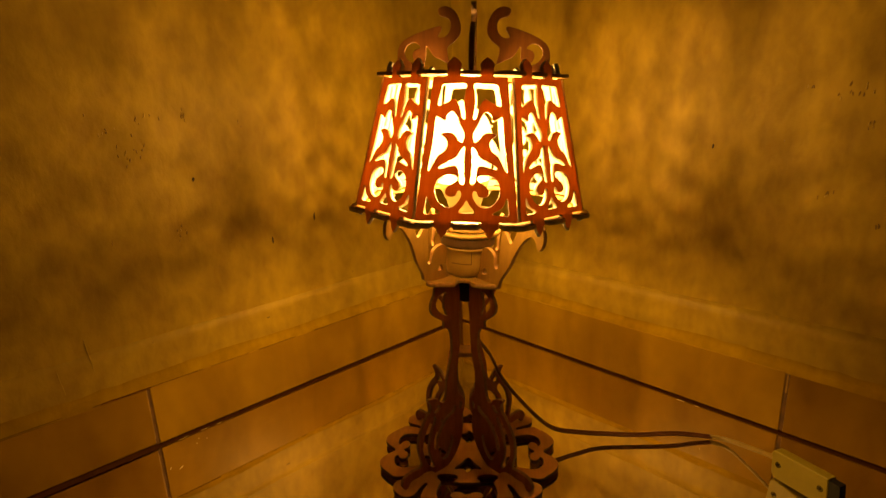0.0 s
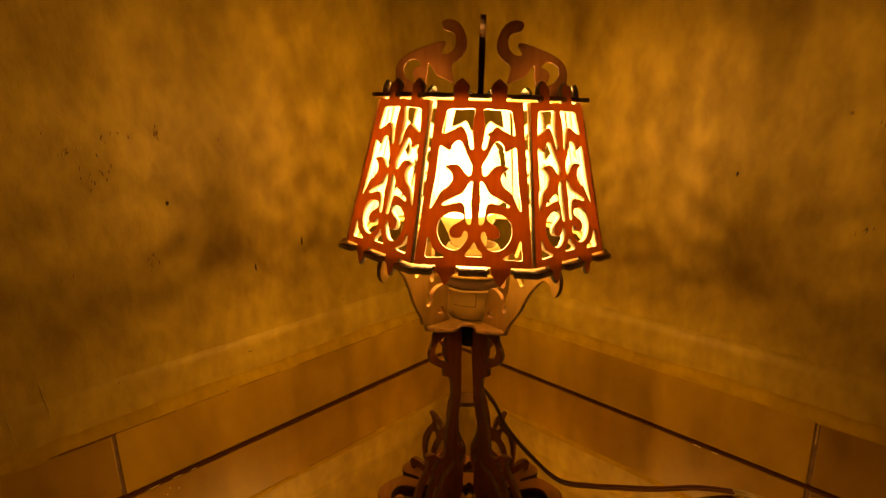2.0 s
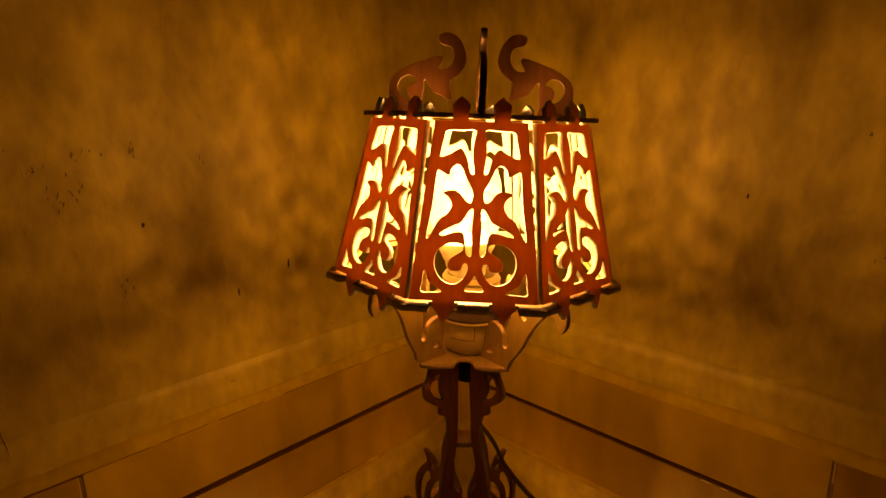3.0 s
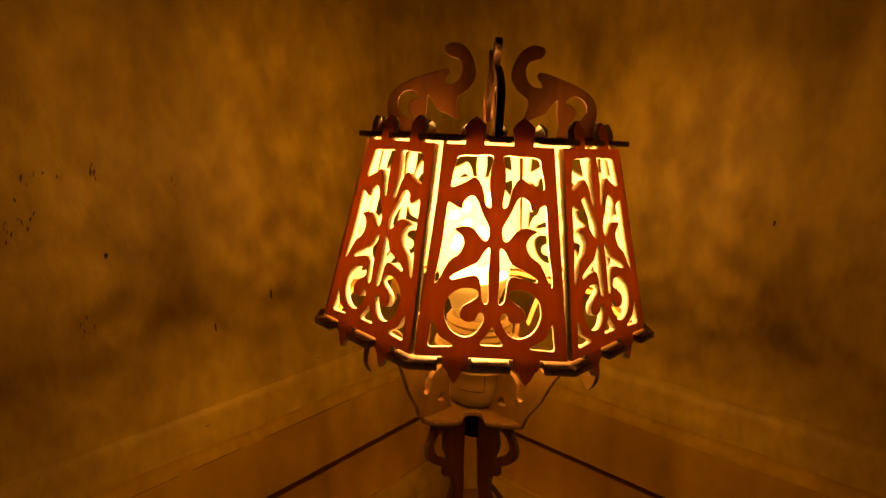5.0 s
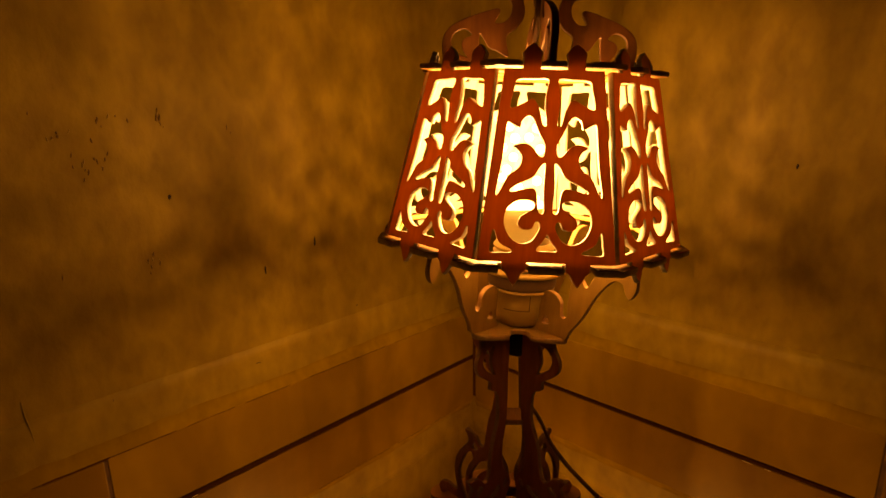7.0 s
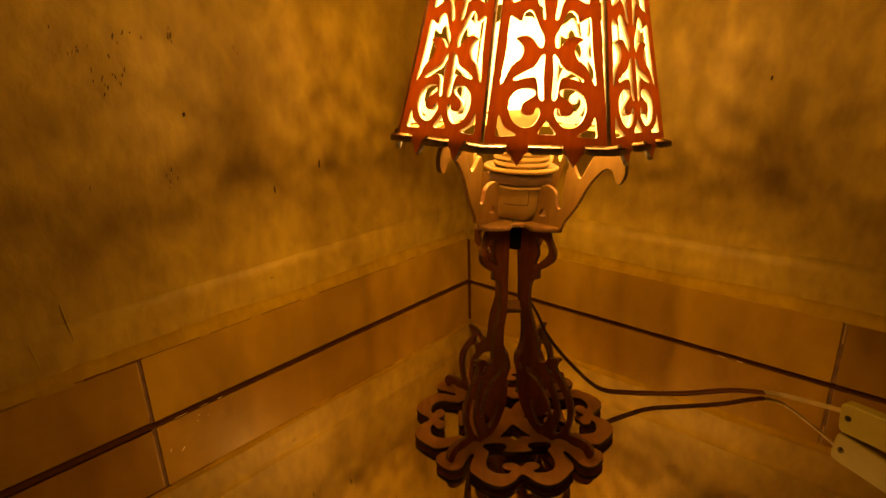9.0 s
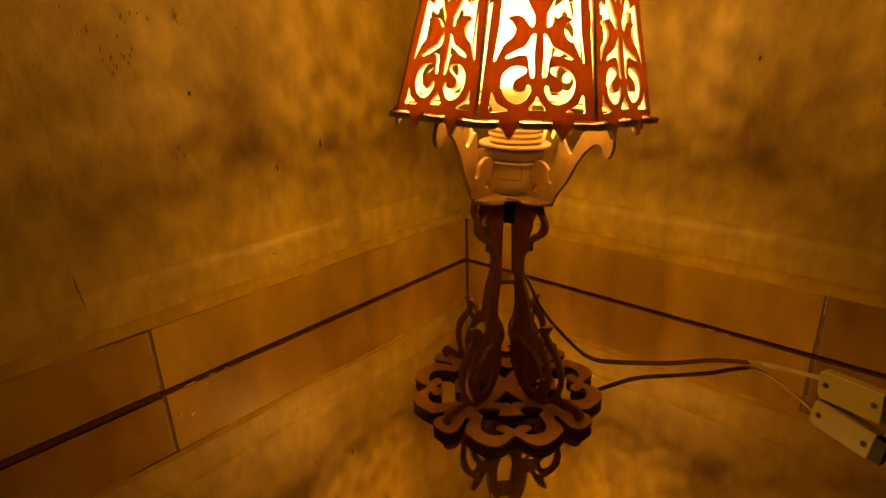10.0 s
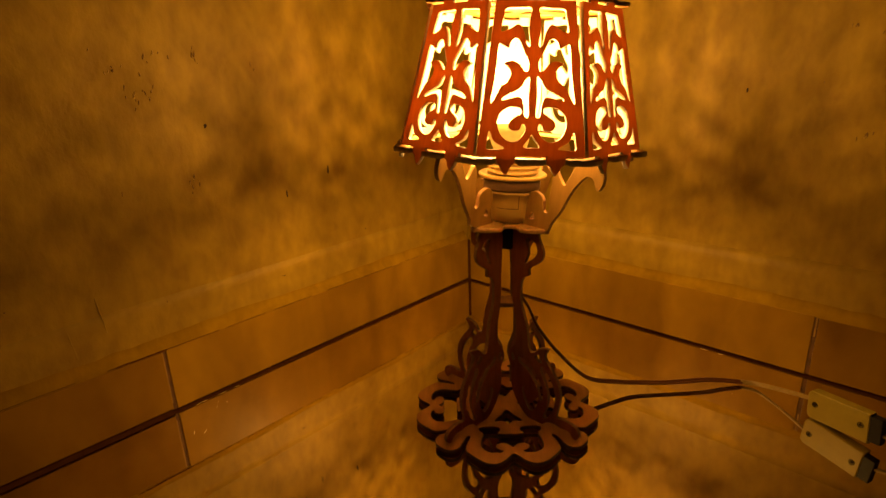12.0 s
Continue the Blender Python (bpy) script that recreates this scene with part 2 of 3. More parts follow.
def tube(points, radius, sides=8, steps=6):
    """A round cord along a smooth open line through the points (metres)."""
    pts = [Vector(p) for p in points]
    line = []
    for i in range(len(pts) - 1):
        p0, p1, p2, p3 = pts[max(i - 1, 0)], pts[i], pts[i + 1], pts[min(i + 2, len(pts) - 1)]
        for s in range(steps):
            t = s / steps
            line.append(0.5 * (2 * p1 + (p2 - p0) * t + (2 * p0 - 5 * p1 + 4 * p2 - p3) * t * t + (3 * p1 - p0 - 3 * p2 + p3) * t ** 3))
    line.append(pts[-1])
    bm = bmesh.new()
    rings = []
    for i, p in enumerate(line):
        d = (line[min(i + 1, len(line) - 1)] - line[max(i - 1, 0)]).normalized()
        a = d.orthogonal().normalized() if abs(d.z) > 0.95 else d.cross(Vector((0, 0, 1))).normalized()
        b = d.cross(a)
        rings.append([bm.verts.new(p + radius * (math.cos(k * math.tau / sides) * a + math.sin(k * math.tau / sides) * b)) for k in range(sides)])
    for r, q in zip(rings, rings[1:]):
        for k in range(sides):
            bm.faces.new((r[k], r[(k + 1) % sides], q[(k + 1) % sides], q[k]))
    bm.faces.new(rings[0])
    bm.faces.new(rings[-1])
    bmesh.ops.recalc_face_normals(bm, faces=bm.faces)
    return bm


# ---- the room: a tiled corner, the rest of a dark room behind the camera ----
FAR, HIGH = 2.6, 2.5
SET_BACK = 0.007       # the plaster stands this far behind the face of the skirting tiles
SKIRT = 0.068

floor = part("floor", box(-FAR, -0.003, -FAR, -0.003, -0.006, 0.0), MIRROR)
tagged(floor, "mirror-polished floor sheet reflecting the walls and lamp", "floor", kind="structure")
under = part("floor_bed", box(-FAR - 0.1, 0.1, -FAR - 0.1, 0.1, -0.08, -0.007), GROUT)
tagged(under, "dark bedding under the polished floor sheet", "floor", kind="structure")
wall_left = part("wall_north", box(-FAR, SET_BACK + 0.1, SET_BACK, SET_BACK + 0.1, SKIRT - 0.004, HIGH), PLASTER)
tagged(wall_left, "ochre painted plaster wall with streaks and small chips", "wall", kind="structure")
wall_right = part("wall_east", box(SET_BACK, SET_BACK + 0.1, -FAR, SET_BACK, SKIRT - 0.004, HIGH), PLASTER)
tagged(wall_right, "ochre painted plaster wall with blotchy trowel marks", "wall", kind="structure")
wall_back = part("wall_south", box(-FAR - 0.1, SET_BACK + 0.1, -FAR - 0.1, -FAR, -0.006, HIGH), PLASTER)
tagged(wall_back, "plain plaster wall in the dark", "wall", kind="structure")
wall_side = part("wall_west", box(-FAR - 0.1, -FAR, -FAR, SET_BACK + 0.1, -0.006, HIGH), PLASTER)
tagged(wall_side, "plain plaster wall in the dark", "wall", kind="structure")
ceiling = part("ceiling", box(-FAR - 0.1, SET_BACK + 0.1, -FAR - 0.1, SET_BACK + 0.1, HIGH, HIGH + 0.1), PLASTER)
tagged(ceiling, "plain ceiling in the dark", "ceiling", kind="structure")

# skirting: grout bed, then a tile each 0.45 m, joints open and dark
bed_left = part("baseboard_north", box(-FAR, 0.02, 0.0028, 0.1, -0.006, SKIRT - 0.0045), GROUT)
tagged(bed_left, "brown ceramic skirting tiles with dark open joints", "baseboard", kind="structure")
bed_right = part("baseboard_east", box(0.0028, 0.1, -FAR, 0.0025, -0.006, SKIRT - 0.0045), GROUT)
tagged(bed_right, "brown ceramic skirting tiles with dark open joints", "baseboard", kind="structure")
JOINT = 0.0036
start = 0.0
for k in range(6):
    end = 0.4534 + 0.45 * k
    length = min(end, FAR) - start
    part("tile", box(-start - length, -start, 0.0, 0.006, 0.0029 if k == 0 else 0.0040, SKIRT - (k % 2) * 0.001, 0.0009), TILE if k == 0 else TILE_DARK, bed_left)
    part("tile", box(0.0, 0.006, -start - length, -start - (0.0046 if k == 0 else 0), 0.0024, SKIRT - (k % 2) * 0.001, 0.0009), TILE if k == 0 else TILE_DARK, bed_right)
    start = end + JOINT
part("joint_filler", box(-0.4570, -0.4534, 0.0009, 0.0027, 0.0028, SKIRT - 0.002), JOINT_BROWN, bed_left, "dark brown grout")
# pale strip put in for the sheen along one side of the joint
part("joint_filler", box(-0.4572, -0.4562, 0.0004, 0.0026, 0.010, SKIRT - 0.0015), WORN_LIT, bed_left, "brown worn grout, paler for its sheen")
part("joint_filler", box(0.0009, 0.0027, -0.4570, -0.4534, 0.0028, SKIRT - 0.002), JOINT_BROWN, bed_right, "dark brown grout")
part("joint_filler", box(0.0003, 0.0026, -0.4561, -0.4546, SKIRT - 0.022, SKIRT - 0.001), WORN_LIT, bed_right, "brown worn grout, paler for its sheen")
# uneven fillet of filler between tile and plaster, under a soft swelling of the plaster
def fillet(length, swell):
    bm = bmesh.new()
    rows = []
    n = 110
    for i in range(n + 1):
        x = -length * i / n
        w = 0.0012 * noise.noise(Vector((x * 9, 0, 0))) + 0.0007 * noise.noise(Vector((x * 60, 3, 0)))
        s = swell * (0.8 + 0.5 * noise.noise(Vector((x * 5, 7, 0))))
        line = ((0.0006 + w, SKIRT - 0.0012), (0.0018 + w, SKIRT + 0.0014), (0.0044 + w, SKIRT + 0.0046), (SET_BACK - 0.0008, SKIRT + 0.0085 + 3 * w), (SET_BACK - 0.0004 - 0.25 * s, SKIRT + 0.0120 + 3 * w),
                (SET_BACK - 0.0004 - s, SKIRT + 0.0185 + 3 * w), (SET_BACK - 0.0004 - 0.95 * s, SKIRT + 0.0240 + 3 * w), (SET_BACK - 0.0003 - 0.5 * s, SKIRT + 0.0380), (SET_BACK + 0.0004, SKIRT + 0.0620), (SET_BACK + 0.003, SKIRT - 0.002))
        rows.append([bm.verts.new((x, y, z)) for y, z in line])
    for a, b in zip(rows, rows[1:]):
        for k in range(9):
            bm.faces.new((a[k], a[k + 1], b[k + 1], b[k])).material_index = int(k > 3)
    bmesh.ops.recalc_face_normals(bm, faces=bm.faces)
    return bm


trim_left = part("trim_north", fillet(1.6, 0.0003), LEDGE, smooth=True)
tagged(trim_left, "pale smeared filler along the top of the skirting tiles", "trim", kind="structure")
trim_right = part("trim_east", fillet(1.6, 0.0014), LEDGE, m=Matrix.Rotation(math.pi / 2, 4, "Z") @ Matrix.Diagonal((1, -1, 1, 1)), smooth=True)
tagged(trim_right, "pale smeared filler along the top of the skirting tiles", "trim", kind="structure")
for trim in (trim_left, trim_right):
    trim.data.materials.append(PLASTER)

# broken hairline crack along the tile tops; dark tubes stand for its shadow line
random.seed(4)
x = -0.04
while x > -0.75:
    run = random.uniform(0.03, 0.11)
    line = [(x - run * k / 6, -0.0001, SKIRT + 0.0004 + 0.0004 * noise.noise(Vector((x * 40 + k, 1, 0)))) for k in range(7)]
    part("crack", tube(line, random.uniform(0.0002, 0.00036), 5, 3), GROUT, trim_left, "dark hairline crack")
    x -= run + random.uniform(0.004, 0.03)

wide_crack = [(-0.452 - 0.0075 * k, -0.0001, SKIRT + 0.0003 + 0.0005 * noise.noise(Vector((k * 0.9, 5, 0)))) for k in range(7)]
part("crack", tube(wide_crack, 0.0007, 5, 3), GROUT, trim_left, "dark open crack beside the joint")

# chips in the paint: (along the wall, height, width, length, lean), millimetres and degrees
CHIPS_LEFT = ((-241, 210, 2.2, 10, 4), (-298, 192, 1.8, 8, -3), (-376, 272, 4.2, 5, 10), (-193, 128, 3.5, 1.4, 0), (-315, 101, 7, 1.2, 8),
              (-461, 340, 2.5, 4, 0), (-321, 327, 2.4, 7, 4), (-318, 322, 1.8, 4, 20), (-459, 221, 1.4, 7, 6), (-441, 113, 1.6, 4, 0), (-560, 144, 4, 2, 0))
# groups of little trowel pits: centre along the wall, height, spread across and up, how many
PITTED_RIGHT = ((-473, 335, 16, 6, 11), (-441, 341, 5, 5, 3), (-486, 305, 7, 8, 5), (-466, 249, 8, 8, 5), (-505, 221, 8, 5, 4))
PITTED_LEFT = ((-414, 334, 9, 7, 7), (-378, 332, 5, 13, 10), (-430, 306, 11, 12, 16), (-396, 222, 9, 9, 9), (-445, 326, 12, 8, 5))
CHIPS_RIGHT = ((-362, 286, 2.6, 6, 8), (-457, 243, 1.6, 6, 4), (-425, 293, 1.4, 3, 0))


def chip(wide, tall, seed):
    bm = bmesh.new()
    n = 9
    ring = []
    for k in range(n):
        a = k * math.tau / n
        r = 1 + 0.35 * noise.noise(Vector((math.cos(a) * 1.7, math.sin(a) * 1.7, seed)))
        ring.append(bm.verts.new((wide / 2 * r * math.cos(a), 0, tall / 2 * r * math.sin(a))))
    c = bm.verts.new((0, -0.0006, 0))
    for k in range(n):
        bm.faces.new((ring[k], ring[(k + 1) % n], c))
    return bm


# the first few are bare holes, coloured dark for their shade, the rest thin scratches
for i, (x, z, w, h, lean) in enumerate(CHIPS_LEFT):
    bare = i < 5
    part("chip" if bare else "scratch", chip(w * (1.15 if i < 2 else 0.75 if bare else 0.38) / 1000, h * (1.0 if i < 2 else 0.8) / 1000, i * 3.1), CHIP if bare else SCRATCH, wall_left, m=pose(x / 1000, SET_BACK - (0.0003 if z > 130 else 0.0009), z / 1000, 0, lean, 0))
for i, (y, z, w, h, lean) in enumerate(CHIPS_RIGHT):
    bare = i < 1
    part("chip" if bare else "scratch", chip(w * (0.75 if bare else 0.38) / 1000, h * 0.8 / 1000, 50 + i * 3.1), CHIP if bare else SCRATCH, wall_right, m=pose(SET_BACK - 0.0003, y / 1000, z / 1000, 0, 0, -90) @ pose(0, 0, 0, 0, lean, 0))
random.seed(11)
for wall, groups in ((wall_left, PITTED_LEFT), (wall_right, PITTED_RIGHT)):
    for x, z, across, up, count in groups:
        for k in range(count):
            u, v = x + random.gauss(0, 0.5) * across, z + random.gauss(0, 0.5) * up
            dent = chip(random.uniform(0.7, 1.5) / 1000, random.uniform(2.0, 5.0) / 1000, random.uniform(0, 90))
            at = pose(u / 1000, SET_BACK - 0.0003, v / 1000) if wall is wall_left else pose(SET_BACK - 0.0003, u / 1000, v / 1000, 0, 0, -90)
            # every third mark is a painted highlight; the dark ones carry the pits' shade
            part("scratch", dent, PIT_HIGHLIGHT if k % 3 == 1 else SCRATCH, wall, m=at @ pose(0, 0, 0, 0, random.uniform(-12, 25), 0))
# two raised trowel ridges low on the wall
for x, z, h, lean in ((-497, 118, 0.034, -5), (-523, 99, 0.026, -6)):
    ridge = tube([(0, 0, -h / 2), (0.0002, -0.0001, -h / 6), (-0.0002, -0.0001, h / 6), (0.0002, 0.0003, h / 2)], 0.0004, 6, 4)
    part("trowel_ridge", ridge, PLASTER, wall_left, m=pose(x / 1000, SET_BACK - 0.0004, z / 1000, 0, lean, 0), smooth=True)

# ---- the table lamp ----
lamp = new("table_lamp")
lamp.matrix_world = LAMP
tagged(lamp, "fretwork plywood table lamp, lit, standing in the corner", "table lamp")
PLY = 0.004


def around(points, times=4):
    out = []
    for k in range(times):
        a = k * math.tau / times
        out += [(x * math.cos(a) - y * math.sin(a), x * math.sin(a) + y * math.cos(a)) for x, y in points]
    return out


def turn_points(points, a):
    return [(x * math.cos(a) - y * math.sin(a), x * math.sin(a) + y * math.cos(a)) for x, y in points]


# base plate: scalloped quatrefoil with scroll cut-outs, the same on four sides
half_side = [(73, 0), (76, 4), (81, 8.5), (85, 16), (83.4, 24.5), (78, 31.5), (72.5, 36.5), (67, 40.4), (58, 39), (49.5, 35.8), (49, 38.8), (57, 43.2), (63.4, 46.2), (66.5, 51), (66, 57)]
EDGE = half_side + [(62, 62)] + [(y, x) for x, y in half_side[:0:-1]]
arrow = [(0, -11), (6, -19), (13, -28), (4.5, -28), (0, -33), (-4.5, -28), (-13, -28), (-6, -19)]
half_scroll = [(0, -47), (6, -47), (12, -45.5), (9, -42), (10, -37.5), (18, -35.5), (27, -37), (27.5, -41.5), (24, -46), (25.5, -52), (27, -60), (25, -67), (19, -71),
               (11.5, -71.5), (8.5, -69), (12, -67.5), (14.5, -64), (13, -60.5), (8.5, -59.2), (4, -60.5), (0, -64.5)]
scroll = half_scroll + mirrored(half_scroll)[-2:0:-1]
base_holes = []
for k in range(4):
    for h in (arrow, scroll):
        base_holes.append(turn_points(rounded(h, 3), k * math.pi / 2))
BASE_T = 0.0042
base = link_mesh("base_plate", sawn("base_plate", rounded(around(EDGE), 3), base_holes, BASE_T), BASE_WOOD, lamp, pose(0, 0.002, 0.0023 + BASE_T / 2), edge=SHADED_BURNT)

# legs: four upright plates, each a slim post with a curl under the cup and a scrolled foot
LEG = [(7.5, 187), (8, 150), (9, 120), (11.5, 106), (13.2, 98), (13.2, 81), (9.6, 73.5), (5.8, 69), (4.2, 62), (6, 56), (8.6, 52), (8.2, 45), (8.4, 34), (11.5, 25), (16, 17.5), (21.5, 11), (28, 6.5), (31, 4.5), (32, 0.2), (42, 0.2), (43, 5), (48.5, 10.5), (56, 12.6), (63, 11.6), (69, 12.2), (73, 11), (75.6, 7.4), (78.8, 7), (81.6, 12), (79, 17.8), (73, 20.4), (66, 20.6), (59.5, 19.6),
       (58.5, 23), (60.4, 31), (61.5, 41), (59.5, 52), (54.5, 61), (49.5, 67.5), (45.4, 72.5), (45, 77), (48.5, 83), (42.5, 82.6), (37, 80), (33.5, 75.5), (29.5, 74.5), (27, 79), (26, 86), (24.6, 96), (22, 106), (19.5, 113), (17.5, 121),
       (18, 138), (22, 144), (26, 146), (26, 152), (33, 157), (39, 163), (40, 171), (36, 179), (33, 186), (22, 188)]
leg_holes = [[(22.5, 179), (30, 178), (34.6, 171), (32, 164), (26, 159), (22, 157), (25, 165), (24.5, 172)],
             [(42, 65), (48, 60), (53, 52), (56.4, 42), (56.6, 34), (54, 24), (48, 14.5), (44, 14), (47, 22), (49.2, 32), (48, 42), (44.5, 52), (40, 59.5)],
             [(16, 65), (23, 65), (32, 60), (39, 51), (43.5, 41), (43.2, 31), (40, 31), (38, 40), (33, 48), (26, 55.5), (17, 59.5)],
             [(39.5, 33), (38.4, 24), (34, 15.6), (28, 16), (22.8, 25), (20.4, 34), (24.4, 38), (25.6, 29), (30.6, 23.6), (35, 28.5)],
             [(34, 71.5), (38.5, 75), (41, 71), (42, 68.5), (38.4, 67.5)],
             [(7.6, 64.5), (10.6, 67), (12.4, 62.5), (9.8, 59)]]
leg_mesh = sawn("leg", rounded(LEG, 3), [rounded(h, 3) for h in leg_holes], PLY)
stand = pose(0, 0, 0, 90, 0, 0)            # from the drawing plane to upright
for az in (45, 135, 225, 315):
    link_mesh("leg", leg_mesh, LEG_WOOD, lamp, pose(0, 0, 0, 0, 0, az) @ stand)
link_mesh("stem_plate", sawn("stem_plate", around([(9, -6), (9, 6), (10.5, 8.5), (10.2, 10.2), (8.5, 10.5), (6, 9)]), [], PLY), WOOD, lamp, pose(0, 0, 0.1145))

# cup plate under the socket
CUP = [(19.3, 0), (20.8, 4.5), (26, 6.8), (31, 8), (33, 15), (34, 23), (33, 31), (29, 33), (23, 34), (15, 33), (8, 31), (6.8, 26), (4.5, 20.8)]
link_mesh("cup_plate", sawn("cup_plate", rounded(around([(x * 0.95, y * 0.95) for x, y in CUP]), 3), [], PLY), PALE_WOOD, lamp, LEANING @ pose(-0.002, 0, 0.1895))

part("threaded_tube", turned([(0, .1660), (.0070, .1660), (.0085, .1675), (.0085, .1872), (0, .1872)], 24), BLACK, lamp, "dark tube under the cup", LEANING, True)

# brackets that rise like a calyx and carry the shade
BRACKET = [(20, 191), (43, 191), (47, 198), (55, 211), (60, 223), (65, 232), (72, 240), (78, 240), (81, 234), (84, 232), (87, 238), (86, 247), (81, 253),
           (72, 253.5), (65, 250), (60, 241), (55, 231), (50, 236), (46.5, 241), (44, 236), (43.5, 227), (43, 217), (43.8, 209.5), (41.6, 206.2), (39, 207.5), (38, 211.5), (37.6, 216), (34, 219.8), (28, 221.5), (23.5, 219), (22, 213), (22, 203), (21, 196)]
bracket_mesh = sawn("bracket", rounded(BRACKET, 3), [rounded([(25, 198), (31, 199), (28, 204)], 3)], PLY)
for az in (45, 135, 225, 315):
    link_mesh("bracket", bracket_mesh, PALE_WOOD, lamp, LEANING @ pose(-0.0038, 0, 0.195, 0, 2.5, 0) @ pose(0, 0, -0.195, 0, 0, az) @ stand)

# lamp holder
socket = part("socket", turned([(0, .1915), (.0150, .1915), (.0175, .193), (.0192, .199), (.0205, .208), (.0212, .2155), (.0226, .2162), (.0229, .2175), (.0224, .2188),
                                (.0215, .2192), (.0, .2192)]), SOCKET, lamp, "ivory plastic bulb socket", LEANING, True)
# the ring's shadow is put into the collar's dark colour
part("collar", turned([(.0, .2190), (.0232, .2190), (.0238, .2205), (.0238, .2270), (.0225, .2288), (.0, .2288)]), LINE, socket, "collar under the ring, dark for its shade", smooth=True)
part("shade_ring", turned([(.020, .2287), (.0275, .2287), (.0284, .2297), (.0284, .2312), (.0268, .2322), (.0258, .2312), (.020, .2312)]), SOCKET, socket, smooth=True)
threads = [(.018, .2312)]
for k in range(4):
    z = .2317 + k * .0042
    threads += [(.0195, z), (.0212, z + .0011), (.0212, z + .0024), (.0195, z + .0035)]
threads += [(.0195, .2492), (.0180, .2496), (.0170, .2490), (.0165, .232)]
part("threaded_collar", turned(threads), SOCKET, socket, smooth=True)
# fine square moulding line on the holder's body
for x0, x1, z0, z1, nm in ((-13, 4, 204.6, 205.2, "seam"), (3.6, 4.2, 205, 216, "seam")):
    bm = bmesh.new()
    n = 8
    cols = []
    for i in range(n + 1):
        x = (x0 + (x1 - x0) * i / n) / 1000
        col = []
        for z in (z0 / 1000, z1 / 1000):
            r = 0.0201 + (z - 0.2046) * (0.0011 / 0.0115) + 0.0003
            col.append(bm.verts.new((x, -math.sqrt(max(r * r - x * x, 1e-6)), z)))
        cols.append(col)
    for a, b in zip(cols, cols[1:]):
        bm.faces.new((a[0], b[0], b[1], a[1]))
    part(nm, bm, LINE, socket)

BULB_AT = LEANING @ Matrix.Translation((-0.002, 0, 0)) @ Matrix.Translation((0, 0, 0.235)) @ pose(0, 0, 0, 0, -4.5, 0) @ Matrix.Translation((0, 0, -0.235))
housing = [(.0120, .236), (.0122, .247), (.0132, .2485), (.0142, .254), (.0148, .2545), (.0160, .260), (.0168, .2605), (.0190, .2665), (.0196, .267), (.0220, .2735), (.0215, .2742), (0, .2742)]
bulb_profile = [(.0212, .2744), (.0238, .284), (.0254, .294), (.0260, .304), (.0254, .314), (.0230, .323), (.0184, .330), (.0108, .3345), (0, .336)]
bulb = part("bulb", turned(bulb_profile), BULB, lamp, "glowing round bulb", BULB_AT, True)
bulb.visible_shadow = False
part("housing", turned(housing), HOUSING, bulb, "ribbed pale bulb housing", smooth=True)
# small diodes stand in opposite pairs at eight heights round the frosted dome's axis
light = bpy.data.lights.new("bulb_light", "POINT")
light.energy, light.color, light.shadow_soft_size = BULB_WATTS / 16, BULB_COLOUR, 0.0055
for k in range(16):
    a = (k // 2) * math.radians(67.5) + (k % 2) * math.pi + 0.3
    spot = Vector((0.0125 * math.cos(a) - 0.0065, 0.0125 * math.sin(a), 0.2775 + 0.0068 * (k // 2)))
    lens = part("diode", turned([(0, -.0032), (.0023, -.0023), (.0032, 0), (.0023, .0023), (0, .0032)], 12), DIODE, bulb, "small glowing diode", BULB_AT.inverted() @ LEANING @ Matrix.Translation(spot), True)
    lens.visible_shadow = False
    diode = new("bulb_light", light)
    diode.matrix_world = LAMP @ LEANING @ Matrix.Translation(spot)

# ---- shade: eight pierced panels between two notched octagon plates ----
SIDES = 8
A_LOW, A_TOP, Z_LOW, Z_TOP = 88.5, 66.3, 257.0, 357.0       # apothems and heights, millimetres
SLANT = math.hypot(A_LOW - A_TOP, Z_TOP - Z_LOW)


def notched(apothem, reach, lug, gap):
    """Octagon outline whose sides step out by reach between two notches a side; lug: half the middle lug, gap: end of the notch."""
    out = []
    half = (apothem + reach) * math.tan(math.pi / SIDES)
    side = [(-lug, apothem + reach), (-lug, apothem), (-gap, apothem), (-gap, apothem + reach), (-half, apothem + reach)]
    side = [(half, apothem + reach), (gap, apothem + reach), (gap, apothem), (lug, apothem), (lug, apothem + reach)] + side[:-1]
    for k in range(SIDES):
        out += turn_points(side, k * math.tau / SIDES)
    return out


def octagon(apothem, turn=0.0):
    r = apothem / math.cos(math.pi / SIDES)
    return [(r * math.cos((k + 0.5) * math.tau / SIDES + turn), r * math.sin((k + 0.5) * math.tau / SIDES + turn)) for k in range(SIDES)]


shade = link_mesh("lampshade", sawn("lampshade", notched(A_LOW - 1, 8.0, 9.0, 25.0), [octagon(85.0)], 0.0036), WOOD, lamp, LEANING @ pose(0, 0, Z_LOW / 1000 - 0.0025),
                  "eight-sided pierced plywood shade", edge=PALE_EDGE)
IN_SHADE = pose(0, 0, 0.0025 - Z_LOW / 1000)
petal = [(17, 0), (25, 6.5), (36, 11), (47, 14), (55, 12), (57, 0), (55, -12), (47, -14), (36, -11), (25, -6.5)]
top_holes = [turn_points(rounded(petal, 3), (k + 0.5) * math.tau / SIDES) for k in range(SIDES)]
top = link_mesh("top_plate", sawn("top_plate", notched(A_TOP - 1, 7.5, 5.0, 18.0), top_holes, 0.0028), WOOD, shade, IN_SHADE @ pose(0, 0, Z_TOP / 1000 + 0.0015), edge=BROWN_EDGE)

